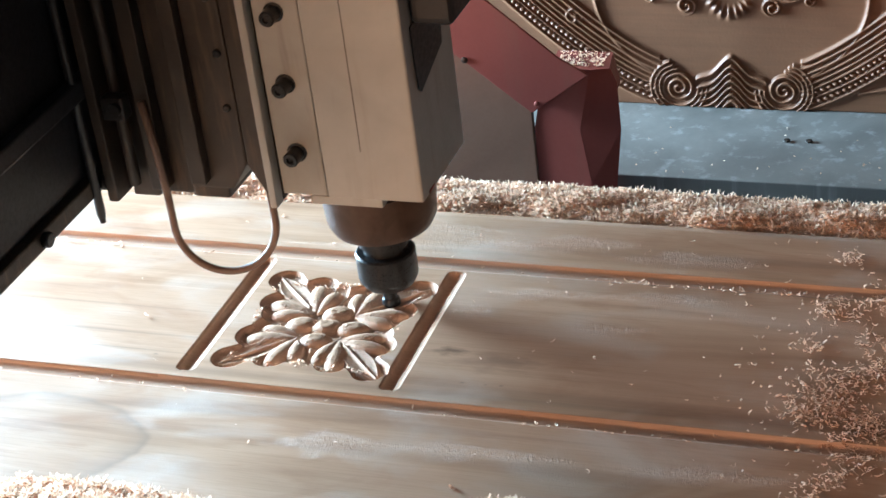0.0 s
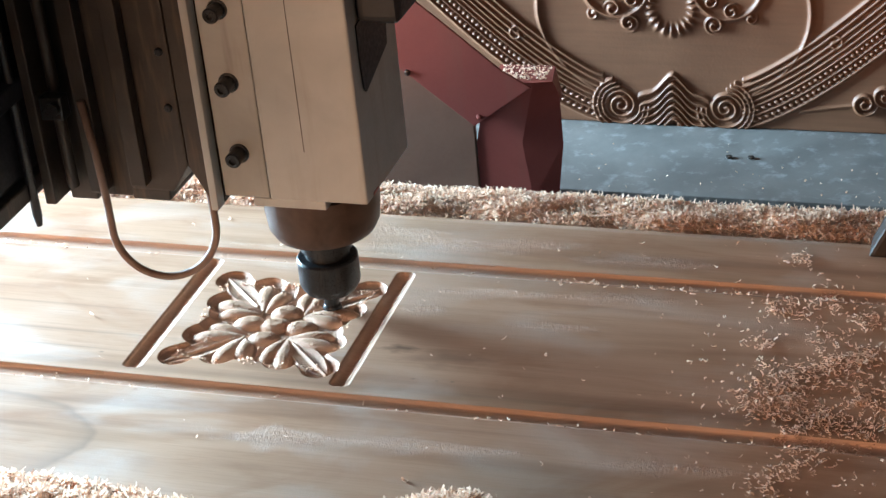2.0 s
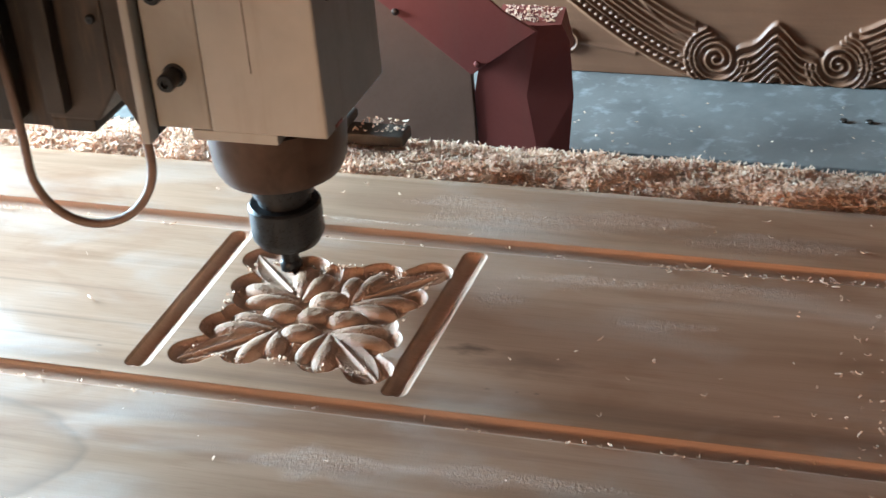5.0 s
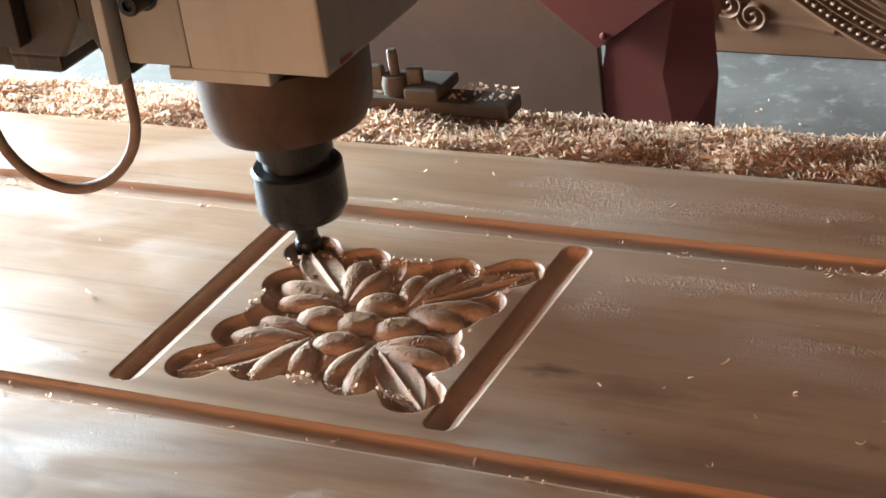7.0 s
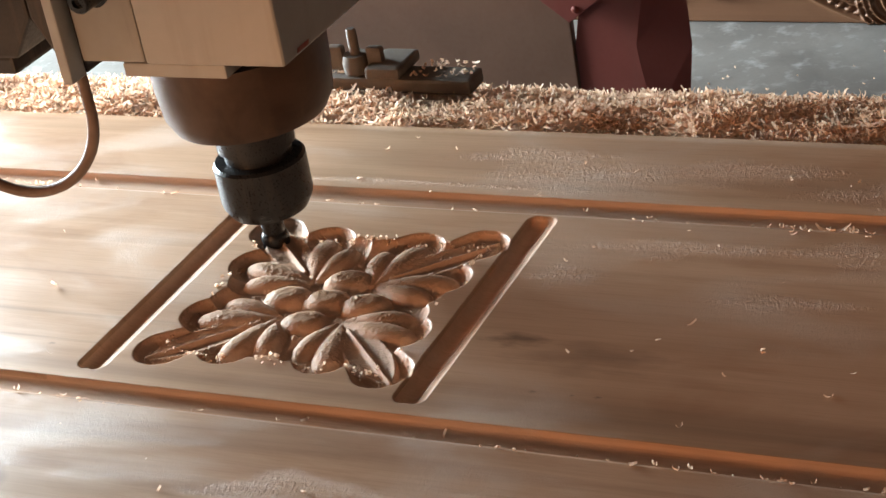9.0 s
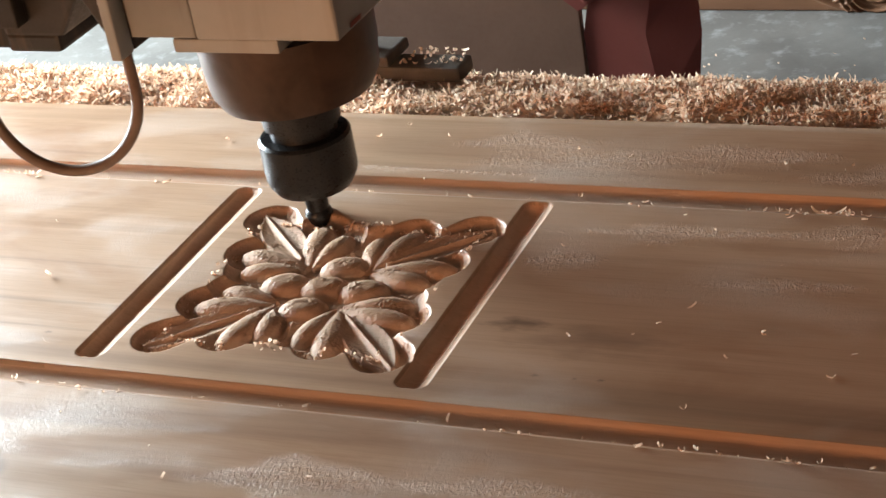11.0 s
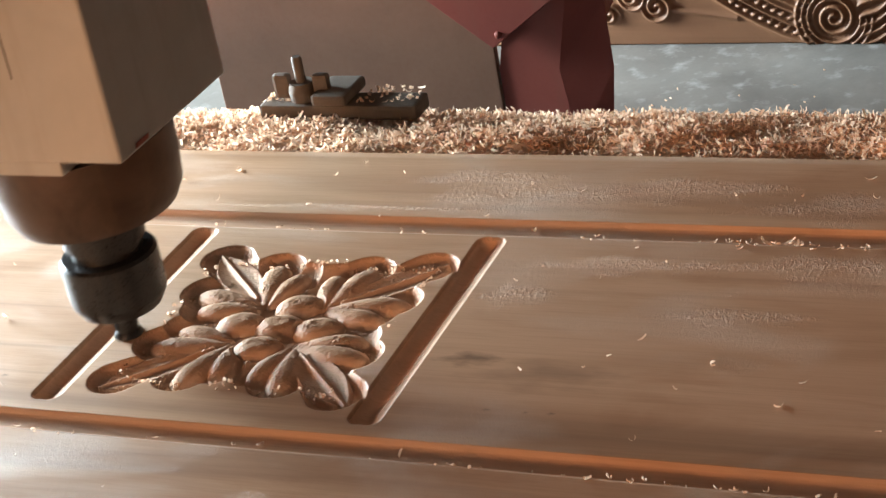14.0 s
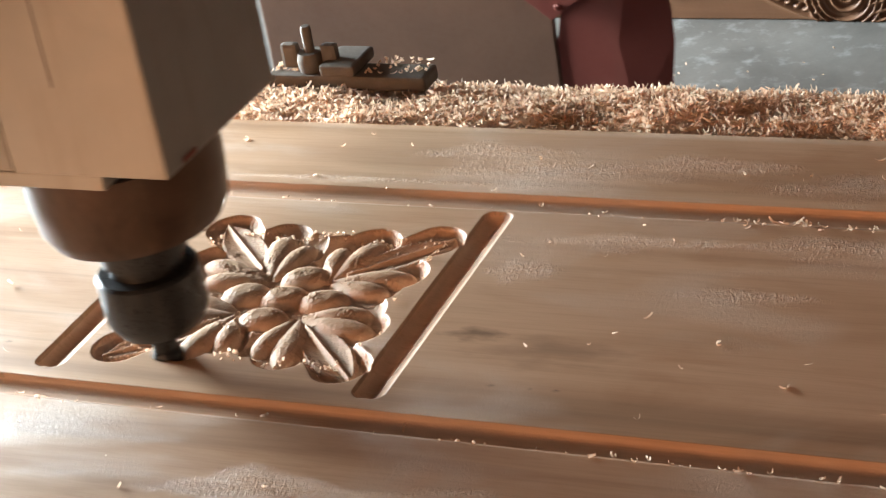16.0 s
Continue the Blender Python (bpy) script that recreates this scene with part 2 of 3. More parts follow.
def join(*bms):
    out = bms[0]
    for b in bms[1:]:
        me = bpy.data.meshes.new("joined")
        b.to_mesh(me)
        b.free()
        out.from_mesh(me)
        bpy.data.meshes.remove(me)
    return out


def prism(points, y0, y1, axis="y", bevel=0.0):
    """A plate: an outline in the plane across the axis, given depth along it."""
    bm = bmesh.new()
    place = {"y": lambda a, b, d: (a, d, b), "x": lambda a, b, d: (d, a, b), "z": lambda a, b, d: (a, b, d)}[axis]
    lo = [bm.verts.new(place(a, b, y0)) for a, b in points]
    hi = [bm.verts.new(place(a, b, y1)) for a, b in points]
    bm.faces.new(lo)
    bm.faces.new(hi[::-1])
    for i in range(len(points)):
        j = (i + 1) % len(points)
        bm.faces.new((lo[j], lo[i], hi[i], hi[j]))
    bmesh.ops.recalc_face_normals(bm, faces=bm.faces[:])
    if bevel:
        bmesh.ops.bevel(bm, geom=bm.edges[:], offset=bevel, segments=2, affect="EDGES", profile=0.6)
    return bm


def lathe(profile, n=48, at=(0, 0, 0), axis="z"):
    """A turned body from (radius, height) pairs."""
    bm = bmesh.new()
    rings = []
    for r, h in profile:
        ring = []
        for i in range(n):
            a = 2 * math.pi * i / n
            p = (r * math.cos(a), r * math.sin(a), h)
            if axis == "y":
                p = (p[0], p[2], p[1])
            if axis == "x":
                p = (p[2], p[0], p[1])
            ring.append(bm.verts.new((p[0] + at[0], p[1] + at[1], p[2] + at[2])))
        rings.append(ring)
    for a, b in zip(rings, rings[1:]):
        for i in range(n):
            j = (i + 1) % n
            bm.faces.new((a[i], a[j], b[j], b[i]))
    bm.faces.new(rings[0][::-1])
    bm.faces.new(rings[-1])
    bmesh.ops.recalc_face_normals(bm, faces=bm.faces[:])
    for f in bm.faces:
        f.smooth = True
    for e in bm.edges:
        if len(e.link_faces) == 2 and e.calc_face_angle(0) > radians(35):
            e.smooth = False
    return bm


def tube(points, radius, sides=12):
    bm = bmesh.new()
    pts = [Vector(p) for p in points]
    rings = []
    for i, p in enumerate(pts):
        d = (pts[min(i + 1, len(pts) - 1)] - pts[max(i - 1, 0)]).normalized()
        u = d.cross(Vector((0.1, 1, 0.05))).normalized()
        w = d.cross(u)
        rings.append([bm.verts.new(p + radius * (math.cos(a) * u + math.sin(a) * w)) for a in (2 * math.pi * k / sides for k in range(sides))])
    for a, b in zip(rings, rings[1:]):
        for k in range(sides):
            j = (k + 1) % sides
            bm.faces.new((a[k], a[j], b[j], b[k])).smooth = True
    bm.faces.new(rings[0][::-1])
    bm.faces.new(rings[-1])
    bmesh.ops.recalc_face_normals(bm, faces=bm.faces[:])
    return bm


def grid_mesh(name, xs, ys, height, mat, bottom=None, place=None, cut=None):
    """A solid sheet over the grid xs by ys with height(X, Y); closed below at bottom."""
    X, Y = np.meshgrid(xs, ys)
    Z = height(X, Y)
    nx, ny = len(xs), len(ys)
    co = np.stack([X.ravel(), Y.ravel(), Z.ravel()], 1)
    idx = np.arange(nx * ny).reshape(ny, nx)
    quads = np.stack([idx[:-1, :-1].ravel(), idx[:-1, 1:].ravel(), idx[1:, 1:].ravel(), idx[1:, :-1].ravel()], 1)
    if bottom is not None:
        rim = np.concatenate([idx[0, :], idx[1:, -1], idx[-1, -2::-1], idx[-2:0:-1, 0]])
        low = co[rim].copy()
        low[:, 2] = bottom
        base = len(co)
        co = np.concatenate([co, low])
        m = len(rim)
        k = np.arange(m)
        j = (k + 1) % m
        quads = np.concatenate([quads, np.stack([base + k, base + j, rim[j], rim[k]], 1)])
    if place is not None:
        co = place(co)
    me = bpy.data.meshes.new(name)
    me.from_pydata(co.tolist(), [], quads.tolist())
    me.materials.append(mat)
    if cut is not None:
        # faces that lie under the planed face take the freshly cut material
        me.materials.append(cut)
        low = (co[quads][:, :, 2].mean(1) < -0.0011) & (np.arange(len(quads)) < (nx - 1) * (ny - 1))
        me.polygons.foreach_set("material_index", low.astype(np.int32))
    me.shade_smooth()
    me.update()
    return new(name, me)


def smooth_noise(X, Y, size, seed):
    """Cheap smooth random field, about -1 to 1."""
    rng = np.random.RandomState(seed)
    out = np.zeros_like(X)
    for _ in range(7):
        a, p, k = rng.uniform(0, 2 * np.pi), rng.uniform(0, 2 * np.pi), rng.uniform(0.6, 1.7) / size
        out += np.sin(2 * np.pi * k * (X * np.cos(a) + Y * np.sin(a)) + p)
    return out / 4.0


# ---------------------------------------------------------------- the carved board
CX, CY = 0.0795, 0.0775          # middle of the flower panel
SLOTS = (-0.0045, 0.1535)      # the two cross flutes


def petal_height(U, V, hub, tip, wide, top):
    """A teardrop bump from hub to tip, fullest near its tip."""
    dx, dy = tip[0] - hub[0], tip[1] - hub[1]
    ln = math.hypot(dx, dy)
    s = ((U - hub[0]) * dx + (V - hub[1]) * dy) / ln**2
    d = ((V - hub[1]) * dx - (U - hub[0]) * dy) / ln
    s1 = np.clip(s, 0, 1)
    w = wide * np.where(s1 < 0.62, 0.16 + 0.84 * np.sin(np.pi / 2 * s1 / 0.62), np.sqrt(np.clip(1 - ((s1 - 0.62) / 0.38) ** 2.2, 0, 1)))
    inside = (s > 0) & (s < 1) & (np.abs(d) < w)
    rise = np.clip(1 - (d / np.maximum(w, 1e-6)) ** 2, 0, 1) ** 0.5
    along = (0.42 + 0.58 * np.sin(np.pi / 2 * np.clip(s1 / 0.62, 0, 1))) * np.clip(1 - (np.clip(s1 - 0.62, 0, 1) / 0.39) ** 2, 0, 1) ** 0.5
    return np.where(inside, top * rise * along, 0.0)


def berry_height(U, V, at, top):
    """A plump seed, longer along the board."""
    c, s = math.cos(0.22), math.sin(0.22)
    a = ((U - at[0]) * c + (V - at[1]) * s) / 0.0122
    b = ((V - at[1]) * c - (U - at[0]) * s) / 0.0096
    return top * np.clip(1 - a**2 - b**2, 0, 1) ** 0.5


def leaf_height(U, V, hub, tip, wide, top):
    """A pointed corner leaf, hollowed on both sides of a thin midrib."""
    dx, dy = tip[0] - hub[0], tip[1] - hub[1]
    ln = math.hypot(dx, dy)
    s = ((U - hub[0]) * dx + (V - hub[1]) * dy) / ln**2
    d = ((V - hub[1]) * dx - (U - hub[0]) * dy) / ln
    w = wide * np.sin(np.pi * np.clip(s, 0, 1)) ** 0.8
    q = np.abs(d) / np.maximum(w, 1e-6)
    inside = (s > 0) & (s < 1) & (q < 1)
    h = top * (0.35 + 0.65 * np.maximum(q**2 * (q < 0.86) * 1.1, np.exp(-((d / 0.0011) ** 2)))) * np.clip((1 - q) / 0.12, 0, 1) ** 0.5
    return np.where(inside, h, 0.0)


def petal_reach(U, V, hub, tip, wide):
    """Distance to a petal taken as a tapered round bar; negative inside."""
    dx, dy = tip[0] - hub[0], tip[1] - hub[1]
    ln = math.hypot(dx, dy)
    k = (ln - wide) / ln
    dx, dy = dx * k, dy * k
    s = np.clip(((U - hub[0]) * dx + (V - hub[1]) * dy) / (dx * dx + dy * dy), 0, 1)
    return np.hypot(U - hub[0] - s * dx, V - hub[1] - s * dy) - (0.002 + (wide - 0.002) * s)


def flower_reach(U, V):
    u, v = np.abs(U), np.abs(V)
    d = np.hypot(U / 1.3, V) - 0.026
    for hub, tip, wide in PETALS:
        d = np.minimum(d, petal_reach(u, v, hub, tip, wide))
    return np.minimum(d, petal_reach(u, v, (0.024, 0.024), (0.0600, 0.0590), 0.0070))


HUB = (0.0165, 0.0170)
PETALS = ((HUB, (0.0560, 0.0245), 0.0078), ((0.0165, 0.0145), (0.0490, 0.0085), 0.0070), (HUB, (0.0260, 0.0550), 0.0078), ((0.0140, 0.0165), (0.0087, 0.0475), 0.0068))


def flower_height(U, V):
    h = np.zeros_like(U)
    for sx in (1, -1):
        for sy in (1, -1):
            u, v = U * sx, V * sy
            h = np.maximum(h, leaf_height(u, v, (0.022, 0.022), (0.0620, 0.0605), 0.0112, 0.0068))
            for hub, tip, wide in PETALS:
                h = np.maximum(h, petal_height(u, v, hub, tip, wide, 0.0092))
    for at in ((0.0, 0.0), (-0.0205, 0.0005), (0.0205, -0.0005), (0.0020, 0.0185), (-0.0020, -0.0190)):
        b = berry_height(U, V, at, 0.0104)
        h = np.where(b > 0.0012, np.maximum(b, 0.62 * h * (h > b)), h)
    return h


def board_height(X, Y):
    """Height of the board's face: the long mouldings, cross flutes and flower panel cut into it."""
    Z = 0.0003 * smooth_noise(X, Y, 0.5, 3)
    # long mouldings: a step, a hollow and a bead
    for y0, y1 in ((-0.0195, -0.0060), (0.1650, 0.1800)):
        q = (Y - y0) / (y1 - y0)
        cut = np.interp(q, (-0.14, 0.0, 0.05, 0.22, 0.30, 0.45, 0.70, 0.86, 0.90, 0.97, 1.0), (0.0, -0.0008, -0.0046, -0.0050, -0.0050, -0.0048, -0.0043, -0.0036, -0.0033, -0.0024, 0.0))
        Z = Z + np.where((q > -0.14) & (q < 1), cut, 0.0)
    # cross flutes with round ends
    for xc in SLOTS:
        yy = np.clip(Y, 0.0074, 0.1566)
        d = np.hypot(X - xc, Y - yy)
        Z = np.minimum(Z, np.where(d < 0.0054, -0.0044 * np.sqrt(np.clip(1 - (d / 0.0054) ** 2, 0, 1)) - 0.0004, Z))
        d2 = np.hypot(X - xc - 0.0040, Y - yy)
        Z = np.minimum(Z, np.where(d2 < 0.0056, -0.0022 * np.clip(1 - (d2 / 0.0056) ** 3, 0, 1), Z))
    # sunken flower: a cove that follows the tips of the petals
    U, V = X - CX, Y - CY
    reach = flower_reach(U, V)
    floor = -0.0098 + 0.0005 * smooth_noise(X, Y, 0.012, 5)
    wall = -0.0098 * np.clip((0.0066 - reach) / 0.0048, 0, 1) ** 0.55
    petals = -0.0098 + flower_height(U, V)
    inside = reach < 0.0066
    Z = np.where(inside, np.minimum(Z, 0.56 * np.maximum(np.maximum(wall, floor), petals)), Z)
    fuzz = np.random.RandomState(4).randn(*X.shape) * inside
    return Z + 0.00012 * fuzz + 0.0002 * fuzz * (smooth_noise(X, Y, 0.02, 41) > 0.45)


def spaced(*spans):
    out = []
    for a, b, step in spans:
        out.append(np.arange(a, b, step))
    return np.concatenate(out + [np.array([spans[-1][1]])])


board = grid_mesh("carved_board", spaced((-1.2, -0.02, 0.02), (-0.02, 0.17, 0.00055), (0.17, 1.5, 0.02)),
                  spaced((-0.235, -0.025, 0.007), (-0.025, 0.0, 0.0005), (0.0, 0.16, 0.00055), (0.16, 0.185, 0.0005), (0.185, 0.250, 0.0065)), board_height, WOOD, bottom=-0.038, cut=CUT)
tagged(board, "pale teak board being carved with flower square and long mouldings", "wood board")


# ---------------------------------------------------------------- the machine's bed, the room
def structure(name, bm, mat, label, category):
    return tagged(part(name, bm, mat), label, category, kind="structure")


bed = structure("machine_bed", join(box(-1.3, 1.9, -0.45, 0.335, -0.105, -0.038, 0.002), box(-1.3, 1.9, 0.328, 0.338, -0.108, -0.020, 0.0015)), BEDWOOD, "dark brown spoil board bed of the carving machine", "machine bed")
bed_frame = structure("machine_frame", join(box(-1.3, 1.9, -0.42, -0.30, -0.8, -0.105, 0.004), box(-1.3, 1.9, 0.20, 0.32, -0.8, -0.105, 0.004)), BLACK, "black steel frame below the machine bed", "machine frame")
side_table = structure("grey_side_table", join(box(-1.3, 1.9, 0.665, 1.25, -0.204, -0.1865, 0.0015), box(-1.25, -1.15, 0.75, 1.15, -0.8, -0.204), box(1.7, 1.8, 0.75, 1.15, -0.8, -0.204)), GREY, "grey sheet metal side table along the machine, pale reflections painted on", "table")
floor = structure("floor", box(-1.95, 3.2, -3.0, 1.9, -0.9, -0.8), CONCRETE, "dusty grey concrete workshop floor", "floor")
# walls and ceiling out of view, added to close in the light
wall_north = structure("wall_north", box(-1.95, 3.2, 1.8, 1.95, -0.8, 2.4), PLASTER, "unseen workshop wall behind the machine", "wall")
wall_east = structure("wall_east", box(3.1, 3.25, -3.0, 1.8, -0.8, 2.4), PLASTER, "unseen workshop wall", "wall")
wall_west = structure("wall_west", join(box(-1.60, -1.45, -2.95, -0.10, -0.8, 2.4), box(-1.60, -1.45, 1.40, 1.8, -0.8, 2.4), box(-1.60, -1.45, -0.10, 1.40, 1.3, 2.4)), PLASTER, "unseen workshop wall with a wide doorway", "wall")
wall_south = structure("wall_south", join(box(-1.95, -1.4, -3.1, -2.95, -0.8, 2.4), box(-0.1, 3.2, -3.1, -2.95, -0.8, 2.4), box(-1.4, -0.1, -3.1, -2.95, 1.9, 2.4)), PLASTER, "unseen workshop wall, opened for the added fill lamp", "wall")
ceiling = structure("ceiling", box(-1.95, 3.2, -3.1, 1.95, 2.4, 2.5), PLASTER, "unseen workshop ceiling", "ceiling")


# ---------------------------------------------------------------- the finished carved panel standing behind
PX, PZ = 0.232, -0.1860         # middle of its motif, its lower edge


def ridge(d, w):
    return np.exp(-((d / w) ** 2))


def spiral(A, B, cx, cz, radius, turn):
    r = np.hypot(A - cx, B - cz)
    th = np.arctan2(B - cz, (A - cx) * turn)
    return np.where(r < radius, 0.5 + 0.5 * np.cos(2 * np.pi * r / 0.0062 - th), 0) * np.clip((radius - r) / 0.002, 0, 1)


def panel_height(A, B):
    """Relief of the panel: scrolls, a feathered crest, beaded bands round an oval, curls above."""
    A, B = A / 1.15, B / 1.15 + 0.0110
    X = np.abs(A)
    H = np.zeros_like(A)
    # scrolls and the leaf bundle that wraps them
    H = np.maximum(H, spiral(X, B, 0.0500, 0.0300, 0.0165, -1.0))
    rr = np.hypot(X - 0.0500, B - 0.0300)
    for k in range(3):
        H = np.maximum(H, ridge(rr - 0.0185 - 0.0042 * k, 0.0015) * ((X > 0.0500 + 0.004 * k) | (B < 0.030)) * (B > 0.008))
    # crest of wavy feathers between the scrolls
    crest = B + 0.020 * (X / 0.030) ** 1.4 - 0.0035 * np.cos(X / 0.0055)
    H = np.maximum(H, (0.5 + 0.5 * np.cos(2 * np.pi * crest / 0.0070)) * (X < 0.033) * (crest < 0.052) * (B > 0.010) * (crest > 0.012))
    H = np.maximum(H, 0.9 * ridge(crest - 0.058, 0.0022) * (X < 0.034))
    H = np.maximum(H, 0.8 * ridge(np.hypot(X / 1.0, (B - 0.012) / 1.3) - 0.005, 0.002))
    # oval and bands: arms that sweep up and outward from the scrolls
    e = np.hypot(X / 0.128, (B - 0.125) / 0.098)
    H = np.maximum(H, 0.75 * ridge((e - 1.0) * 0.11, 0.0020) * (B > 0.040))
    arm = B - 0.016 - 0.10 * np.clip((X - 0.066) / 0.148, 0, 3) ** 1.38
    slope = np.sqrt(1 + (0.932 * np.clip((X - 0.066) / 0.148, 0.02, 3) ** 0.38) ** 2)
    n = arm / slope
    on = (X > 0.066)
    for k, (off, w) in enumerate(((-0.004, 0.0018), (0.0055, 0.0014), (0.0145, 0.0016), (0.0195, 0.0017), (0.0245, 0.0017), (0.0300, 0.0019), (0.0362, 0.0019), (0.0420, 0.0018))):
        H = np.maximum(H, 0.85 * ridge(n - off, w) * on)
    run = X * 0.55 + B * 0.85
    for off in (0.0008, 0.0100):
        cell = (run / 0.0056) % 1.0 - 0.5
        H = np.maximum(H, np.sqrt(np.clip(1 - (cell * 0.0056 / 0.0024) ** 2 - ((n - off) / 0.0024) ** 2, 0, 1)) * on)
    # curls outside the bands
    for cx, cz, rad in ((0.178, 0.040, 0.013), (0.196, 0.048, 0.012), (0.150, 0.098, 0.010), (0.214, 0.034, 0.009)):
        H = np.maximum(H, 0.9 * spiral(X, B, cx, cz, rad, 1.0))
    low = np.abs(B - 0.030 - 0.16 * np.clip(X - 0.118, 0, 1) ** 1.0)
    H = np.maximum(H, 0.5 * ridge(low, 0.0016) * (X > 0.118) * (X < 0.17))
    # wreath and curls in the oval
    rw = np.hypot(A, (B - 0.128) / 1.15)
    th = np.arctan2(A, B - 0.128)
    H = np.maximum(H, ridge(rw - 0.020, 0.0042) * (0.55 + 0.45 * np.cos(th * 20)))
    for cx, cz, rad, tn in ((0.040, 0.112, 0.0100, 1), (0.056, 0.126, 0.0085, -1), (0.036, 0.135, 0.0085, 1), (0.074, 0.120, 0.0065, 1)):
        H = np.maximum(H, spiral(X, B, cx, cz, rad, tn))
    H = np.maximum(H, 0.8 * ridge(np.hypot(X - 0.052, (B - 0.150)) - 0.032, 0.0024) * (B < 0.140))
    return 0.0042 * H + 0.00005 * np.random.RandomState(9).randn(*A.shape)


def stand(co):
    lean = 0.05
    out = np.empty_like(co)
    out[:, 0] = PX + co[:, 0]
    out[:, 1] = 0.830 - co[:, 2] + lean * co[:, 1]
    out[:, 2] = PZ + co[:, 1]
    return out


relief = grid_mesh("carved_headboard", spaced((-0.42, 0.44, 0.0011), (0.44, 0.9, 0.02)), spaced((0.0, 0.25, 0.0011), (0.25, 0.62, 0.01)), panel_height, RELIEF, bottom=-0.03, place=stand)
tagged(relief, "reddish carved wooden headboard with scrolls, standing on grey table", "carved panel")


def loft(levels):
    """A folded sheet body through outlines given level by level."""
    bm = bmesh.new()
    rings = [[bm.verts.new((x, y, z)) for x, y in pts] for z, pts in levels]
    for a, b in zip(rings, rings[1:]):
        for i in range(len(a)):
            j = (i + 1) % len(a)
            bm.faces.new((a[i], a[j], b[j], b[i]))
    bm.faces.new(rings[0][::-1])
    bm.faces.new(rings[-1])
    bmesh.ops.recalc_face_normals(bm, faces=bm.faces[:])
    return bm


# ---------------------------------------------------------------- the gantry with its spindle
def build_machine():
    """The gantry slides along the board; its carriage with the spindle slides across. Origin: below the cutter, at the board's face."""
    g = tagged(new("router_gantry"), "carving machine gantry with black beam and red end column", "router machine")
    part("beam", join(box(-0.262, -0.2055, -0.85, 0.64, 0.118, 0.62, 0.004)), BLACK, g, "black painted cross beam")
    part("beam_flange", box(-0.262, -0.2000, -0.85, 0.64, 0.103, 0.1175, 0.002), GREY_PLATE, g, "grimy steel lower flange")
    for i in range(9):
        part("flange_bolt", lathe([(0.0058, 0.0), (0.0058, 0.004), (0.0046, 0.005)], 16, (-0.2000, -0.52 + i * 0.085, 0.1100), "x"), BLACKOX, g)
    part("linear_rail", box(-0.2050, -0.195, -0.85, 0.64, 0.180, 0.196, 0.002), BLACK, g)
    part("linear_rail", box(-0.2050, -0.195, -0.85, 0.64, 0.430, 0.446, 0.002), BLACK, g)
    # end column on the far side
    part("end_panel", prism([(-0.300, 0.50), (-0.300, -0.45), (-0.0530, -0.45), (-0.0530, -0.108), (-0.036, -0.094), (-0.110, -0.020), (-0.110, 0.50)], 0.646, 0.653, "y", 0.0010), BROWN, g, "dusty brown end panel")
    part("column", loft([(-0.45, [(-0.052, 0.648), (0.004, 0.648), (0.022, 0.653), (-0.052, 0.653)]), (-0.190, [(-0.052, 0.648), (0.004, 0.648), (0.030, 0.653), (-0.052, 0.653)]), (-0.128, [(-0.052, 0.648), (-0.004, 0.648), (0.038, 0.653), (-0.052, 0.653)]), (-0.075, [(-0.040, 0.648), (0.008, 0.648), (0.037, 0.653), (-0.040, 0.653)]), (-0.060, [(-0.016, 0.648), (0.012, 0.648), (0.031, 0.653), (-0.020, 0.653)])]), RED, g, "dull red folded column")
    part("column_cap", loft([(-0.092, [(0.010, 0.6535), (-0.038, 0.6535), (-0.038, 0.692), (0.030, 0.692), (0.034, 0.6535)]), (-0.0605, [(0.010, 0.6535), (-0.030, 0.6535), (-0.034, 0.692), (0.024, 0.692), (0.030, 0.6535)])]), RED, g, "dull red cap strewn with shavings")
    part("strut", prism([(-0.200, 0.110), (-0.200, 0.015), (-0.113, -0.054), (-0.050, -0.106), (0.012, -0.061), (-0.017, -0.044), (-0.076, 0.007)], 0.6375, 0.6405, "y", 0.0006), RED, g, "dull red slanting strut")
    part("rivet", lathe([(0.0032, 0.0), (0.0032, -0.0016), (0.0017, -0.0026)], 14, (-0.116, 0.6375, -0.049), "y"), STEEL, g)
    part("rivet", lathe([(0.0028, 0.0), (0.0028, -0.0014), (0.0015, -0.0022)], 14, (-0.044, 0.6375, -0.095), "y"), RED, g)

    c = part("carriage", join(prism([(-0.125, 0.110), (-0.092, 0.110), (-0.0780, 0.131), (-0.0780, 0.62), (-0.125, 0.62)], -0.040, 0.10, "y", 0.002), box(-0.1620, -0.126, -0.030, 0.12, 0.099, 0.62, 0.002)), GREY_PLATE, g, "grimy steel carriage plates")
    # layered plates and slides between beam and spindle
    part("slide_plate", box(-0.1945, -0.186, -0.045, 0.13, 0.096, 0.62, 0.0015), GREY_PLATE, c)
    part("slide_plate", box(-0.185, -0.163, -0.024, 0.12, 0.091, 0.62, 0.0015), DARK_PLATE, c)
    part("guide_rod", lathe([(0.0022, 0.082), (0.0036, 0.090), (0.0036, 0.60)], 16, (-0.199, -0.052, 0.0)), BLACKOX, c)
    part("guide_rod", lathe([(0.0045, 0.108), (0.0045, 0.60)], 16, (-0.174, -0.036, 0.0)), DARK_PLATE, c)
    part("rail", box(-0.1575, -0.1450, -0.042, -0.0305, 0.107, 0.60, 0.001), DARK_PLATE, c)
    part("rail", box(-0.1200, -0.1080, -0.050, -0.0405, 0.118, 0.60, 0.001), GREY_PLATE, c)
    part("rail_foot", box(-0.128, -0.098, -0.036, 0.02, 0.100, 0.1095, 0.002), DARK_PLATE, c)
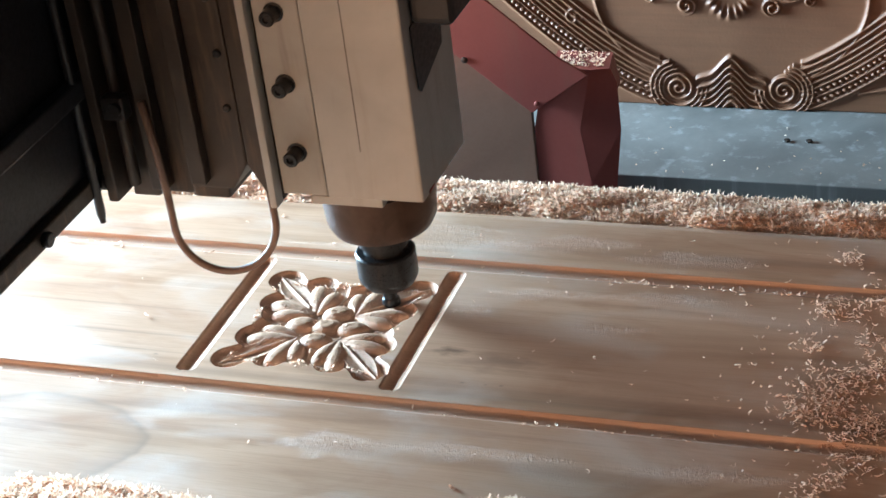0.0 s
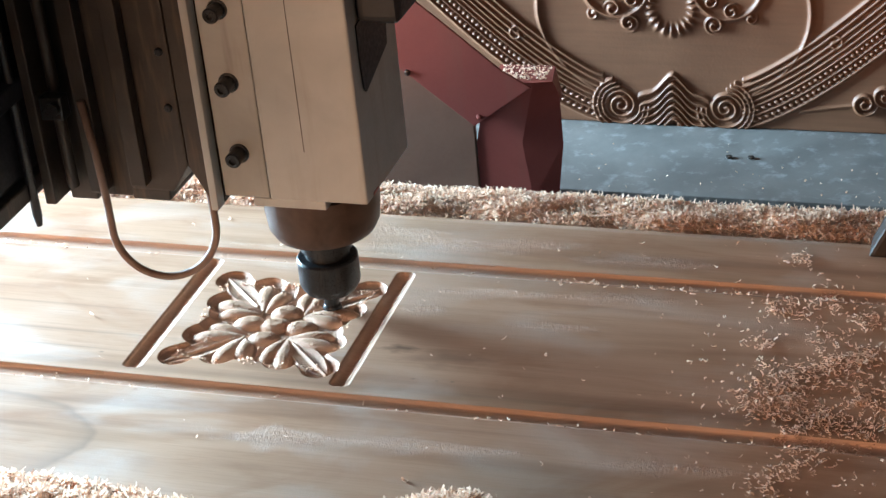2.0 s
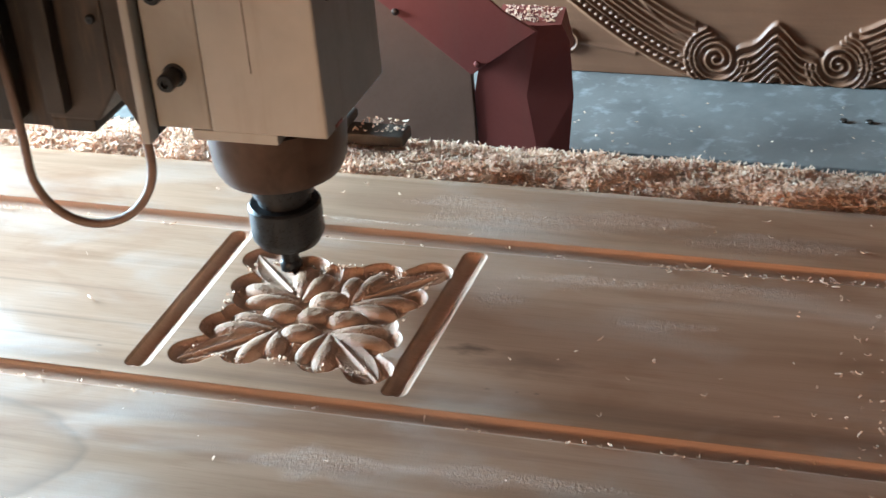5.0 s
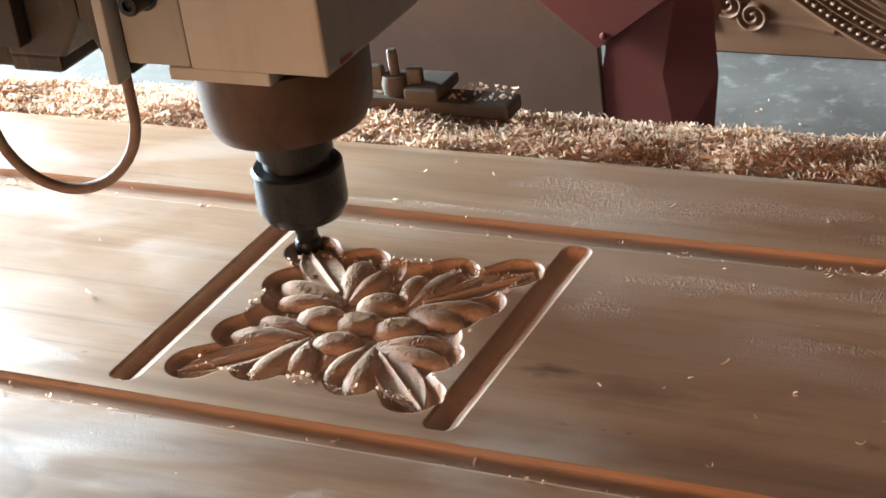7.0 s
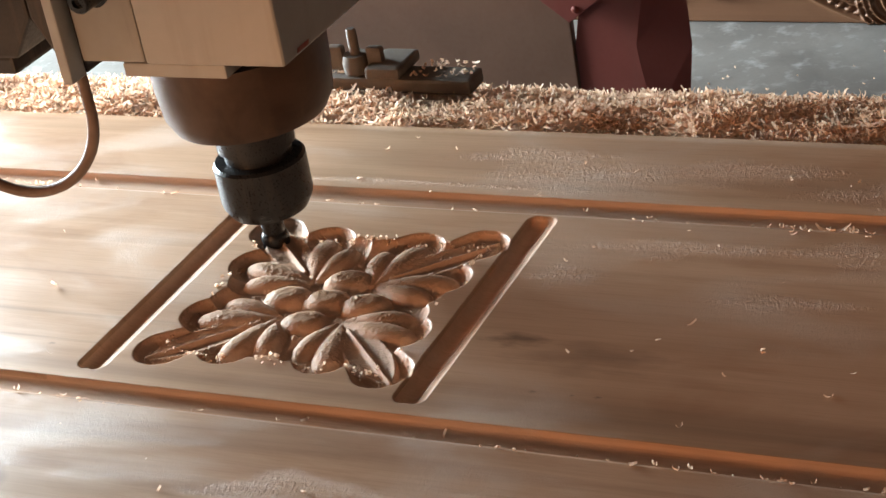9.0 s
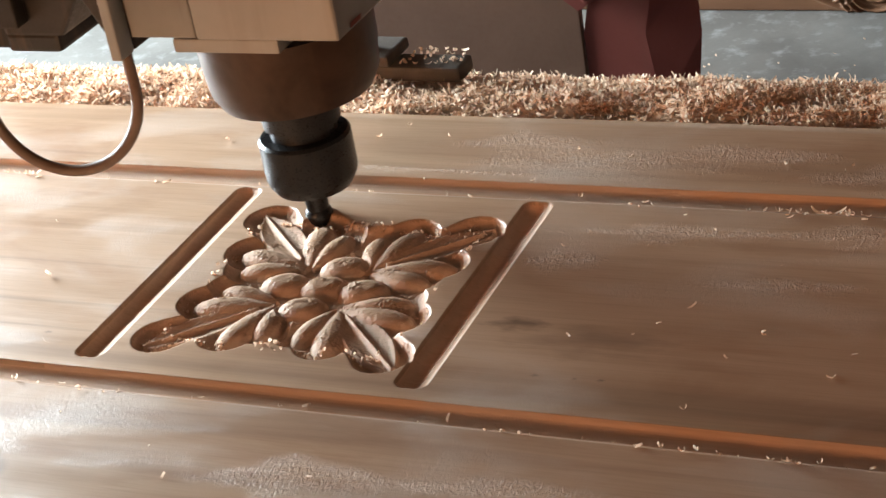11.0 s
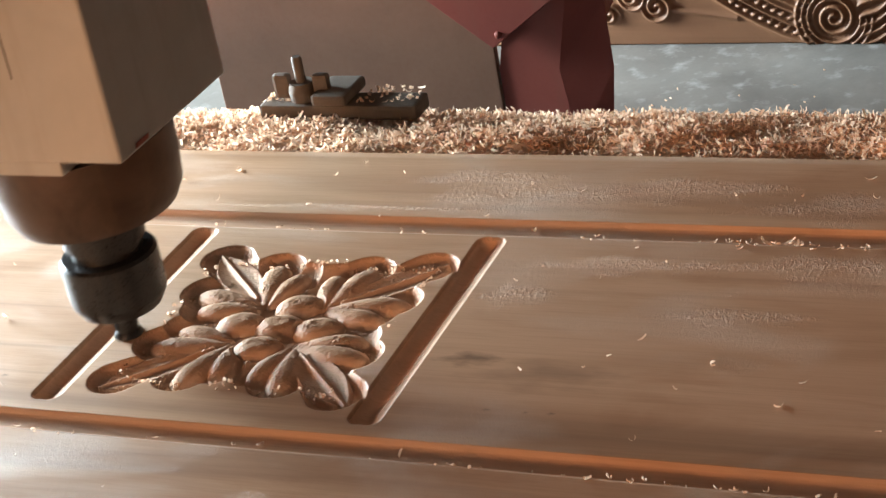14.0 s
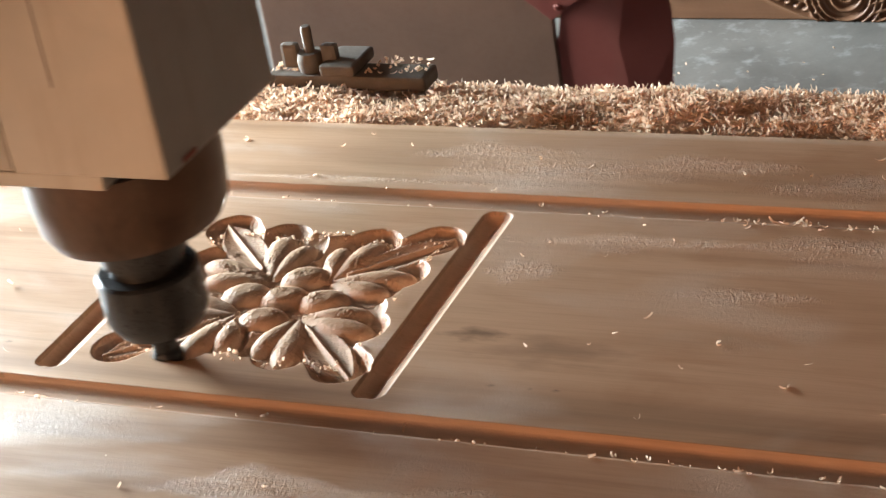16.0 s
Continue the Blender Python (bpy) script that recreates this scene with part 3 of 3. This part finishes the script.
    part("hose_clip", join(box(-0.178, -0.160, -0.054, -0.042, 0.168, 0.186, 0.002), lathe([(0.005, -0.058), (0.005, -0.054)], 16, (-0.166, 0, 0.178), "y")), BLACKOX, c, "black hose clip")
    for zz in (0.176, 0.218, 0.26, 0.302, 0.36):
        part("plate_bolt", lathe([(0.0030, -0.0400), (0.0030, -0.0418), (0.0022, -0.0425)], 12, (-0.0850, 0.0, zz), "y"), BLACKOX, c)
    # spindle housing
    part("mount_flange", prism([(-0.0775, 0.131), (-0.0640, 0.104), (-0.0535, 0.104), (-0.0535, 0.62), (-0.0775, 0.62)], -0.040, 0.045, "y", 0.0012), GREY_PLATE, c, "grimy mounting flange")
    part("flange_edge", prism([(-0.0590, 0.1035), (-0.0535, 0.1035), (-0.0510, 0.62), (-0.0590, 0.62)], -0.0520, -0.0405, "y", 0.0010), IVORY, c)
    part("side_cover", box(-0.0505, -0.0165, -0.0445, 0.046, 0.112, 0.62, 0.0012), IVORY_OILY, c, "oil-stained ivory side cover")
    part("spindle_housing", box(-0.0160, 0.0560, -0.0455, 0.046, 0.1115, 0.62, 0.0022, 3), IVORY, c, "square ivory painted spindle housing")
    part("housing_seam", box(0.0140, 0.0145, -0.0458, -0.0454, 0.150, 0.62), DARK_PLATE, c)
    for zz in (0.146, 0.199, 0.252, 0.305):
        part("cap_screw", lathe([(0.0072, -0.0445), (0.0072, -0.0456), (0.0056, -0.0458), (0.0056, -0.0570), (0.0048, -0.0580), (0.0026, -0.0581), (0.0026, -0.0560)], 20, (-0.0345, 0.0, zz), "y"), BLACKOX, c, "black cap screw")
    part("warning_plate", prism([(-0.032, 0.214), (-0.030, 0.192), (-0.026, 0.188), (0.022, 0.203), (0.028, 0.243), (-0.032, 0.238)], 0.0563, 0.0573, "x"), BLACK, c, "black plate on the housing")
    part("junction_box", box(0.0565, 0.087, -0.030, 0.050, 0.238, 0.30, 0.006, 3), BLACK, c, "black junction box")
    part("red_label", prism([(-0.034, 0.1135), (-0.024, 0.1135), (-0.023, 0.1155), (-0.033, 0.1155)], 0.0563, 0.0568, "x"), RED, c, "small red label")
    part("bearing_flange", box(-0.0300, 0.0240, -0.0435, 0.0430, 0.1045, 0.1112, 0.001), IVORY, c)
    part("spindle_nose", lathe([(0.0300, 0.0662), (0.0370, 0.0678), (0.0405, 0.0745), (0.0420, 0.0890), (0.0425, 0.1044)], 64, (0.003, 0, 0)), STEEL, c, "tarnished brownish steel spindle nose")
    part("spindle_shaft", lathe([(0.0165, 0.040), (0.0165, 0.0500), (0.0190, 0.0510), (0.0190, 0.0690)], 40, (0.0015, 0, 0)), BLACKOX, c)
    part("collet_nut", lathe([(0.0120, 0.0155), (0.0190, 0.0165), (0.0220, 0.0215), (0.0226, 0.0240), (0.0226, 0.0430), (0.0214, 0.0445), (0.0172, 0.0450)], 48, (0.0012, 0, 0)), BLACKOX, c, "blackened collet nut")
    part("cutter", lathe([(0.0020, -0.0078), (0.0055, -0.0068), (0.0068, -0.0045), (0.0070, 0.0000), (0.0062, 0.0022), (0.0056, 0.0030), (0.0058, 0.0160)], 32), BLACKOX, c, "dark router bit")
    loop = []
    for i in range(41):
        a = math.pi * (1.0 + i / 40)
        loop.append((-0.1105 + 0.0365 * math.cos(a), -0.030 + 0.010 * math.cos(a), 0.075 + 0.041 * math.sin(a)))
    hose = [(-0.1500, -0.045, 0.18), (-0.1465, -0.044, 0.14), (-0.1465, -0.041, 0.100)] + loop + [(-0.0740, -0.020, 0.092), (-0.0755, -0.018, 0.112), (-0.079, -0.016, 0.135)]
    part("coolant_hose", tube(hose, 0.0029), RUBBER, c, "thin brown looped hose", True)
    return g, c


gantry, carriage = build_machine()


# ---------------------------------------------------------------- clamp, shavings
def build_clamp():
    k = tagged(new("hold_down_clamp"), "rusty hold-down clamp with threaded stud half buried in shavings", "clamp")
    k.location = (-0.012, 0.308, -0.026)
    part("clamp_bar", join(box(-0.030, 0.070, -0.010, 0.010, 0.022, 0.031, 0.002), box(0.006, 0.028, -0.012, 0.018, 0.0312, 0.038, 0.002)), RUSTY, k)
    part("stud", lathe([(0.0031, -0.018), (0.0031, 0.056), (0.0024, 0.0575)], 16, (-0.004, 0, 0)), RUSTY, k, "bare steel stud")
    part("wing_nut", join(lathe([(0.008, 0.031), (0.0085, 0.037), (0.007, 0.042)], 16, (-0.004, 0, 0)), box(-0.022, -0.011, -0.003, 0.003, 0.032, 0.047, 0.0025), box(0.004, 0.014, -0.003, 0.003, 0.032, 0.047, 0.0025)), RUSTY, k)
    return k


build_clamp()
stop = tagged(new("end_clamp"), "worn clamp block at the board's far edge, coloured dark for shade", "clamp")
stop.location = (0.508, 0.240, 0.0)
# dark steel puts the shade of the near side into the colour
part("block", prism([(-0.016, 0.001), (0.060, 0.001), (0.060, 0.060), (0.018, 0.060), (-0.004, 0.026)], -0.012, 0.018, "y", 0.003), DARK_PLATE, stop)
part("stud", lathe([(0.004, 0.05), (0.004, 0.085)], 14, (0.035, 0.003, 0)), STEEL, stop)


def table_screw(x, y):
    k = tagged(new("table_screw"), "small dull screw standing in the grey table", "screw", "screws in the grey table")
    k.location = (x, y, -0.1865)
    part("shank", lathe([(0.0018, -0.004), (0.0018, 0.001)], 12), STEEL, k)
    part("head", lathe([(0.0022, 0.001), (0.0038, 0.0014), (0.0034, 0.0026), (0.0016, 0.0031)], 14), DARK_PLATE, k)


table_screw(0.304, 0.755)
table_screw(0.327, 0.756)


def chips(name, spots, label, size=(0.003, 0.0085), wide=1.0):
    """Many curled ribbons of wood, one mesh."""
    rng = random.Random(len(spots))
    verts, faces = [], []
    for x, y, z in spots:
        ln, w = rng.uniform(*size), rng.uniform(0.0004, 0.0012) * wide
        curl = rng.uniform(1.0, 4.4)
        m = Euler((rng.uniform(-1.6, 1.6), rng.uniform(-0.5, 0.5), rng.uniform(0, 6.3))).to_matrix()
        r = ln / curl
        n0 = len(verts)
        steps = 5
        for i in range(steps + 1):
            a = curl * (i / steps - 0.5)
            taper = w * (1.0 - 0.5 * abs(i / steps - 0.5))
            for s in (-1, 1):
                p = m @ Vector((r * math.sin(a), s * taper, r * (1 - math.cos(a)) * rng.choice((0.9, 1.0, 1.1))))
                verts.append((x + p.x, y + p.y, z + p.z))
        for i in range(steps):
            k = n0 + 2 * i
            faces.append((k, k + 1, k + 3, k + 2))
    me = bpy.data.meshes.new(name)
    me.from_pydata(verts, [], faces)
    me.materials.append(SHAVING)
    ob = new(name, me)
    return tagged(ob, label, "shavings", kind="stuff")


def back_heap(X, Y):
    q = np.clip((Y - 0.245) / 0.080, 0, 1)
    return -0.0175 + (0.0165 * np.sin(np.pi * np.clip(q, 0, 1) ** 0.7) ** 0.6) * (0.85 + 0.25 * smooth_noise(X, Y, 0.08, 21)) + 0.0022 * smooth_noise(X, Y, 0.010, 22)


def front_heap(X, Y):
    edge = -0.147 + 0.012 * smooth_noise(X, Y * 0, 0.16, 31) + 0.042 * np.exp(-(((X - 0.275) / 0.060) ** 2)) + 0.012 * np.exp(-(((X - 0.06) / 0.10) ** 2)) - 0.05 * np.clip((X - 0.38) / 0.1, 0, 1)
    d = np.clip(edge - Y, -0.01, 0.2)
    return np.where(d > 0, 0.034 * (1 - np.exp(-d / 0.045)), d * 0.6) - 0.001 + (0.0030 * smooth_noise(X, Y, 0.022, 33) + 0.0018 * smooth_noise(X, Y, 0.010, 34)) * np.clip(d / 0.012, 0, 1)


tagged(grid_mesh("shavings_bank", spaced((-0.95, 0.9, 0.004)), spaced((0.2505, 0.327, 0.003)), back_heap, DUST, bottom=-0.03), "bank of pale wood shavings behind the board", "shavings", kind="stuff")
tagged(grid_mesh("shavings_heap", spaced((-0.5, 0.75, 0.004)), spaced((-0.30, -0.07, 0.004)), front_heap, DUST, bottom=-0.036), "heap of wood shavings on the front of the board", "shavings", kind="stuff")


def drop(field, places, lift, low=-1.0, keep=-1.0, top=1.0):
    """Spots on a height field, lifted by chance; those that lie under keep are left out."""
    P = np.array(places)
    Z = field(P[None, :, 0], P[None, :, 1])[0]
    return [(x, y, max(z, low) + rng.uniform(*lift)) for (x, y), z in zip(places, Z.tolist()) if keep < z < top]


rng = random.Random(7)
chips("shavings_back", drop(back_heap, [(rng.uniform(-0.75, 0.75), rng.uniform(0.2470, 0.326)) for _ in range(38000)], (-0.001, 0.0030)), "curled pale shavings heaped along the back of the board", (0.004, 0.012), 0.75)
chips("shavings_front", drop(front_heap, [(rng.uniform(-0.25, 0.50), rng.uniform(-0.24, -0.08)) for _ in range(40000)], (0, 0.0035), keep=0.0030), "curled pinkish shavings heaped on the front of the board", (0.005, 0.013), 0.72)
chips("sawdust_fringe", drop(front_heap, [(rng.uniform(-0.25, 0.50), rng.uniform(-0.20, -0.06)) for _ in range(22000)], (0.0004, 0.0010), low=-0.0004, keep=-0.0042, top=0.005), "fine sawdust at the edge of the heap", (0.0006, 0.0016), 0.5)
clumps = [(rng.gauss(0.484, 0.028), rng.gauss(0.060, 0.055), rng.uniform(0.003, 0.011)) for _ in range(46)]
places = [(rng.gauss(a, r), rng.gauss(b, r)) for a, b, r in clumps for _ in range(52)]
places += [(rng.gauss(0.490, 0.060), rng.gauss(0.060, 0.080)) for _ in range(450)]
places = [(x, y) for x, y in places if -0.09 < y < 0.24 and x > 0.30]
for _ in range(380):
    x = rng.choice((rng.uniform(0.25, 0.45), rng.uniform(0.33, 0.6), rng.uniform(-0.35, 0.6), rng.uniform(-0.30, -0.14)))
    places.append((x, rng.choice((rng.gauss(0.1635, 0.002), rng.gauss(0.172, 0.004), rng.gauss(-0.0185, 0.0015)))))
for _ in range(60):
    # torn fibres on the lips of the mouldings
    places.append((rng.uniform(-0.20, 0.50), rng.choice((rng.gauss(-0.0212, 0.0006), rng.gauss(-0.0190, 0.0008), rng.gauss(0.1640, 0.0009)))))
for cx, cy, rx, ry in ((0.130, -0.068, 0.035, 0.010), (0.235, -0.060, 0.060, 0.008), (0.230, 0.146, 0.050, 0.008), (0.205, 0.130, 0.030, 0.010), (0.170, 0.215, 0.060, 0.012), (0.260, 0.205, 0.050, 0.010), (0.400, 0.068, 0.020, 0.003), (0.420, 0.069, 0.006, 0.003), (0.320, -0.0215, 0.020, 0.0015)):
    for _ in range(2):
        places.append((rng.gauss(cx, rx / 2), rng.gauss(cy, ry / 2)))
for _ in range(60):
    x, y = rng.uniform(-0.1, 0.6), rng.uniform(-0.08, 0.24)
    if not (-0.02 < x < 0.17 and -0.005 < y < 0.165):
        places.append((x, y))
chips("shavings_scattered", drop(board_height, places, (0.0003, 0.0016), -0.005), "loose shavings scattered on the board", (0.0014, 0.0065), 0.55)
places = []
for _ in range(260):
    s = rng.random()
    if s < 0.45:
        places.append((CX + rng.uniform(-0.055, 0.055), CY - 0.0535 + rng.gauss(0, 0.0020)))
    elif s < 0.8:
        places.append((CX + rng.uniform(-0.05, 0.06), CY + 0.0535 + rng.gauss(0, 0.0016)))
    else:
        places.append((CX + rng.choice((-1, 1)) * 0.058 + rng.gauss(0, 0.001), CY + rng.uniform(-0.05, 0.05)))
chips("shavings_in_carving", drop(board_height, places, (0.0002, 0.0010)), "torn fibres along the edge of the carving", (0.0010, 0.0030))


chips("shavings_on_clamp", [(-0.012 + rng.choice((rng.uniform(0.032, 0.068), rng.uniform(-0.028, -0.012))), 0.310 + rng.uniform(-0.008, 0.014), 0.0058) for _ in range(110)], "pinch of shavings lying on the clamp", (0.0015, 0.005))
on_cap = chips("shavings", [(rng.uniform(-0.028, 0.022), rng.uniform(0.656, 0.690), -0.0598) for _ in range(220)], "pale shavings on the red cap", (0.0015, 0.005))
on_cap.parent = gantry
del on_cap["kind"], on_cap["category"]
chips("shavings_on_table", [(rng.uniform(0.05, 0.75), 0.670 + abs(rng.gauss(0, 0.05)), -0.1858) for _ in range(70)], "few shavings along the edge of the grey table", (0.0015, 0.004))


def loose_curl(x, y, z, turn, length, wide, curl, label):
    """One larger shaving: a thin ribbon rolled into an arc."""
    verts, faces, n = [], [], 14
    r = length / curl
    for i in range(n + 1):
        a = curl * (i / n - 0.5)
        w = wide * (1.0 - 0.6 * abs(2 * i / n - 1) ** 3)
        for side in (-1, 1):
            for lift in (0.0, 0.0003):
                verts.append(((r + lift) * math.sin(a), side * w, r - (r - lift) * math.cos(a)))
    for i in range(n):
        k = 4 * i
        faces += [(k, k + 2, k + 6, k + 4), (k + 1, k + 5, k + 7, k + 3), (k, k + 4, k + 5, k + 1), (k + 2, k + 3, k + 7, k + 6)]
    me = bpy.data.meshes.new("loose_shaving")
    me.from_pydata(verts, [], faces)
    me.materials.append(SHAVING)
    ob = new("loose_shaving", me)
    ob.matrix_basis = pose(x, y, z, 0, 0, turn)
    return tagged(ob, label, "shaving", "loose shavings on the board")


loose_curl(0.293, 0.1690, -0.0030, 25, 0.014, 0.0011, 1.6, "long pale curled shaving lying in the moulding")
loose_curl(0.287, 0.1695, -0.0030, -20, 0.010, 0.0009, 2.4, "short pale curled shaving lying in the moulding")
loose_curl(0.357, -0.0980, 0.0002, 120, 0.010, 0.0016, 1.2, "pale splinter shaving lying on the front of the board")
loose_curl(0.408, -0.1090, 0.0002, 70, 0.008, 0.0016, 1.4, "pale splinter shaving lying on the front of the board")
loose_curl(0.236, -0.0960, 0.0002, 150, 0.007, 0.0012, 1.8, "small pale shaving beside the heap of shavings")


# ---------------------------------------------------------------- motion
def motions():
    """The gantry's and the carriage's places while the cutter follows the carving."""
    tool = [
        (0, 0.1170, 0.1160),
        (0.5, 0.1350, 0.1540),
        (1, 0.0880, 0.1400),
        (1.5, 0.0940, 0.1000),
        (2, 0.1150, 0.1050),
        (2.5, 0.0980, 0.1290),
        (3, 0.0710, 0.1370),
        (3.5, 0.0800, 0.1240),
        (4, 0.0720, 0.1300),
        (4.2, 0.0460, 0.1280),
        (4.7, 0.0630, 0.1450),
        (5.2, 0.0330, 0.1210),
        (5.8, 0.0490, 0.1420),
        (6.2, 0.0180, 0.1300),
        (6.5, 0.0080, 0.1460),
        (7, 0.0190, 0.1380),
        (7.5, 0.0640, 0.0940),
        (8, 0.0170, 0.1390),
        (8.5, 0.0130, 0.1450),
        (9, 0.0260, 0.1270),
        (9.5, 0.0440, 0.1120),
        (10, 0.0210, 0.1370),
        (10.5, 0.0350, 0.1430),
        (11, 0.0470, 0.1400),
        (11.5, 0.1140, 0.1410),
        (12, 0.1360, 0.1110),
        (12.5, 0.1380, 0.0370),
        (13, 0.1030, 0.0240),
        (13.5, 0.0310, 0.0240),
        (14, 0.0100, 0.0590),
        (14.5, 0.0140, 0.1230),
        (15, 0.0110, 0.1110),
        (15.2, 0.0140, 0.0800),
        (15.5, 0.0130, 0.0380),
        (15.8, 0.0190, 0.0190),
        (16, 0.0500, 0.0210),
    ]
    walk(gantry, [(t, pose(x, 0, 0)) for t, x, y in tool])
    walk(carriage, [(t, pose(0, y, 0)) for t, x, y in tool])


motions()
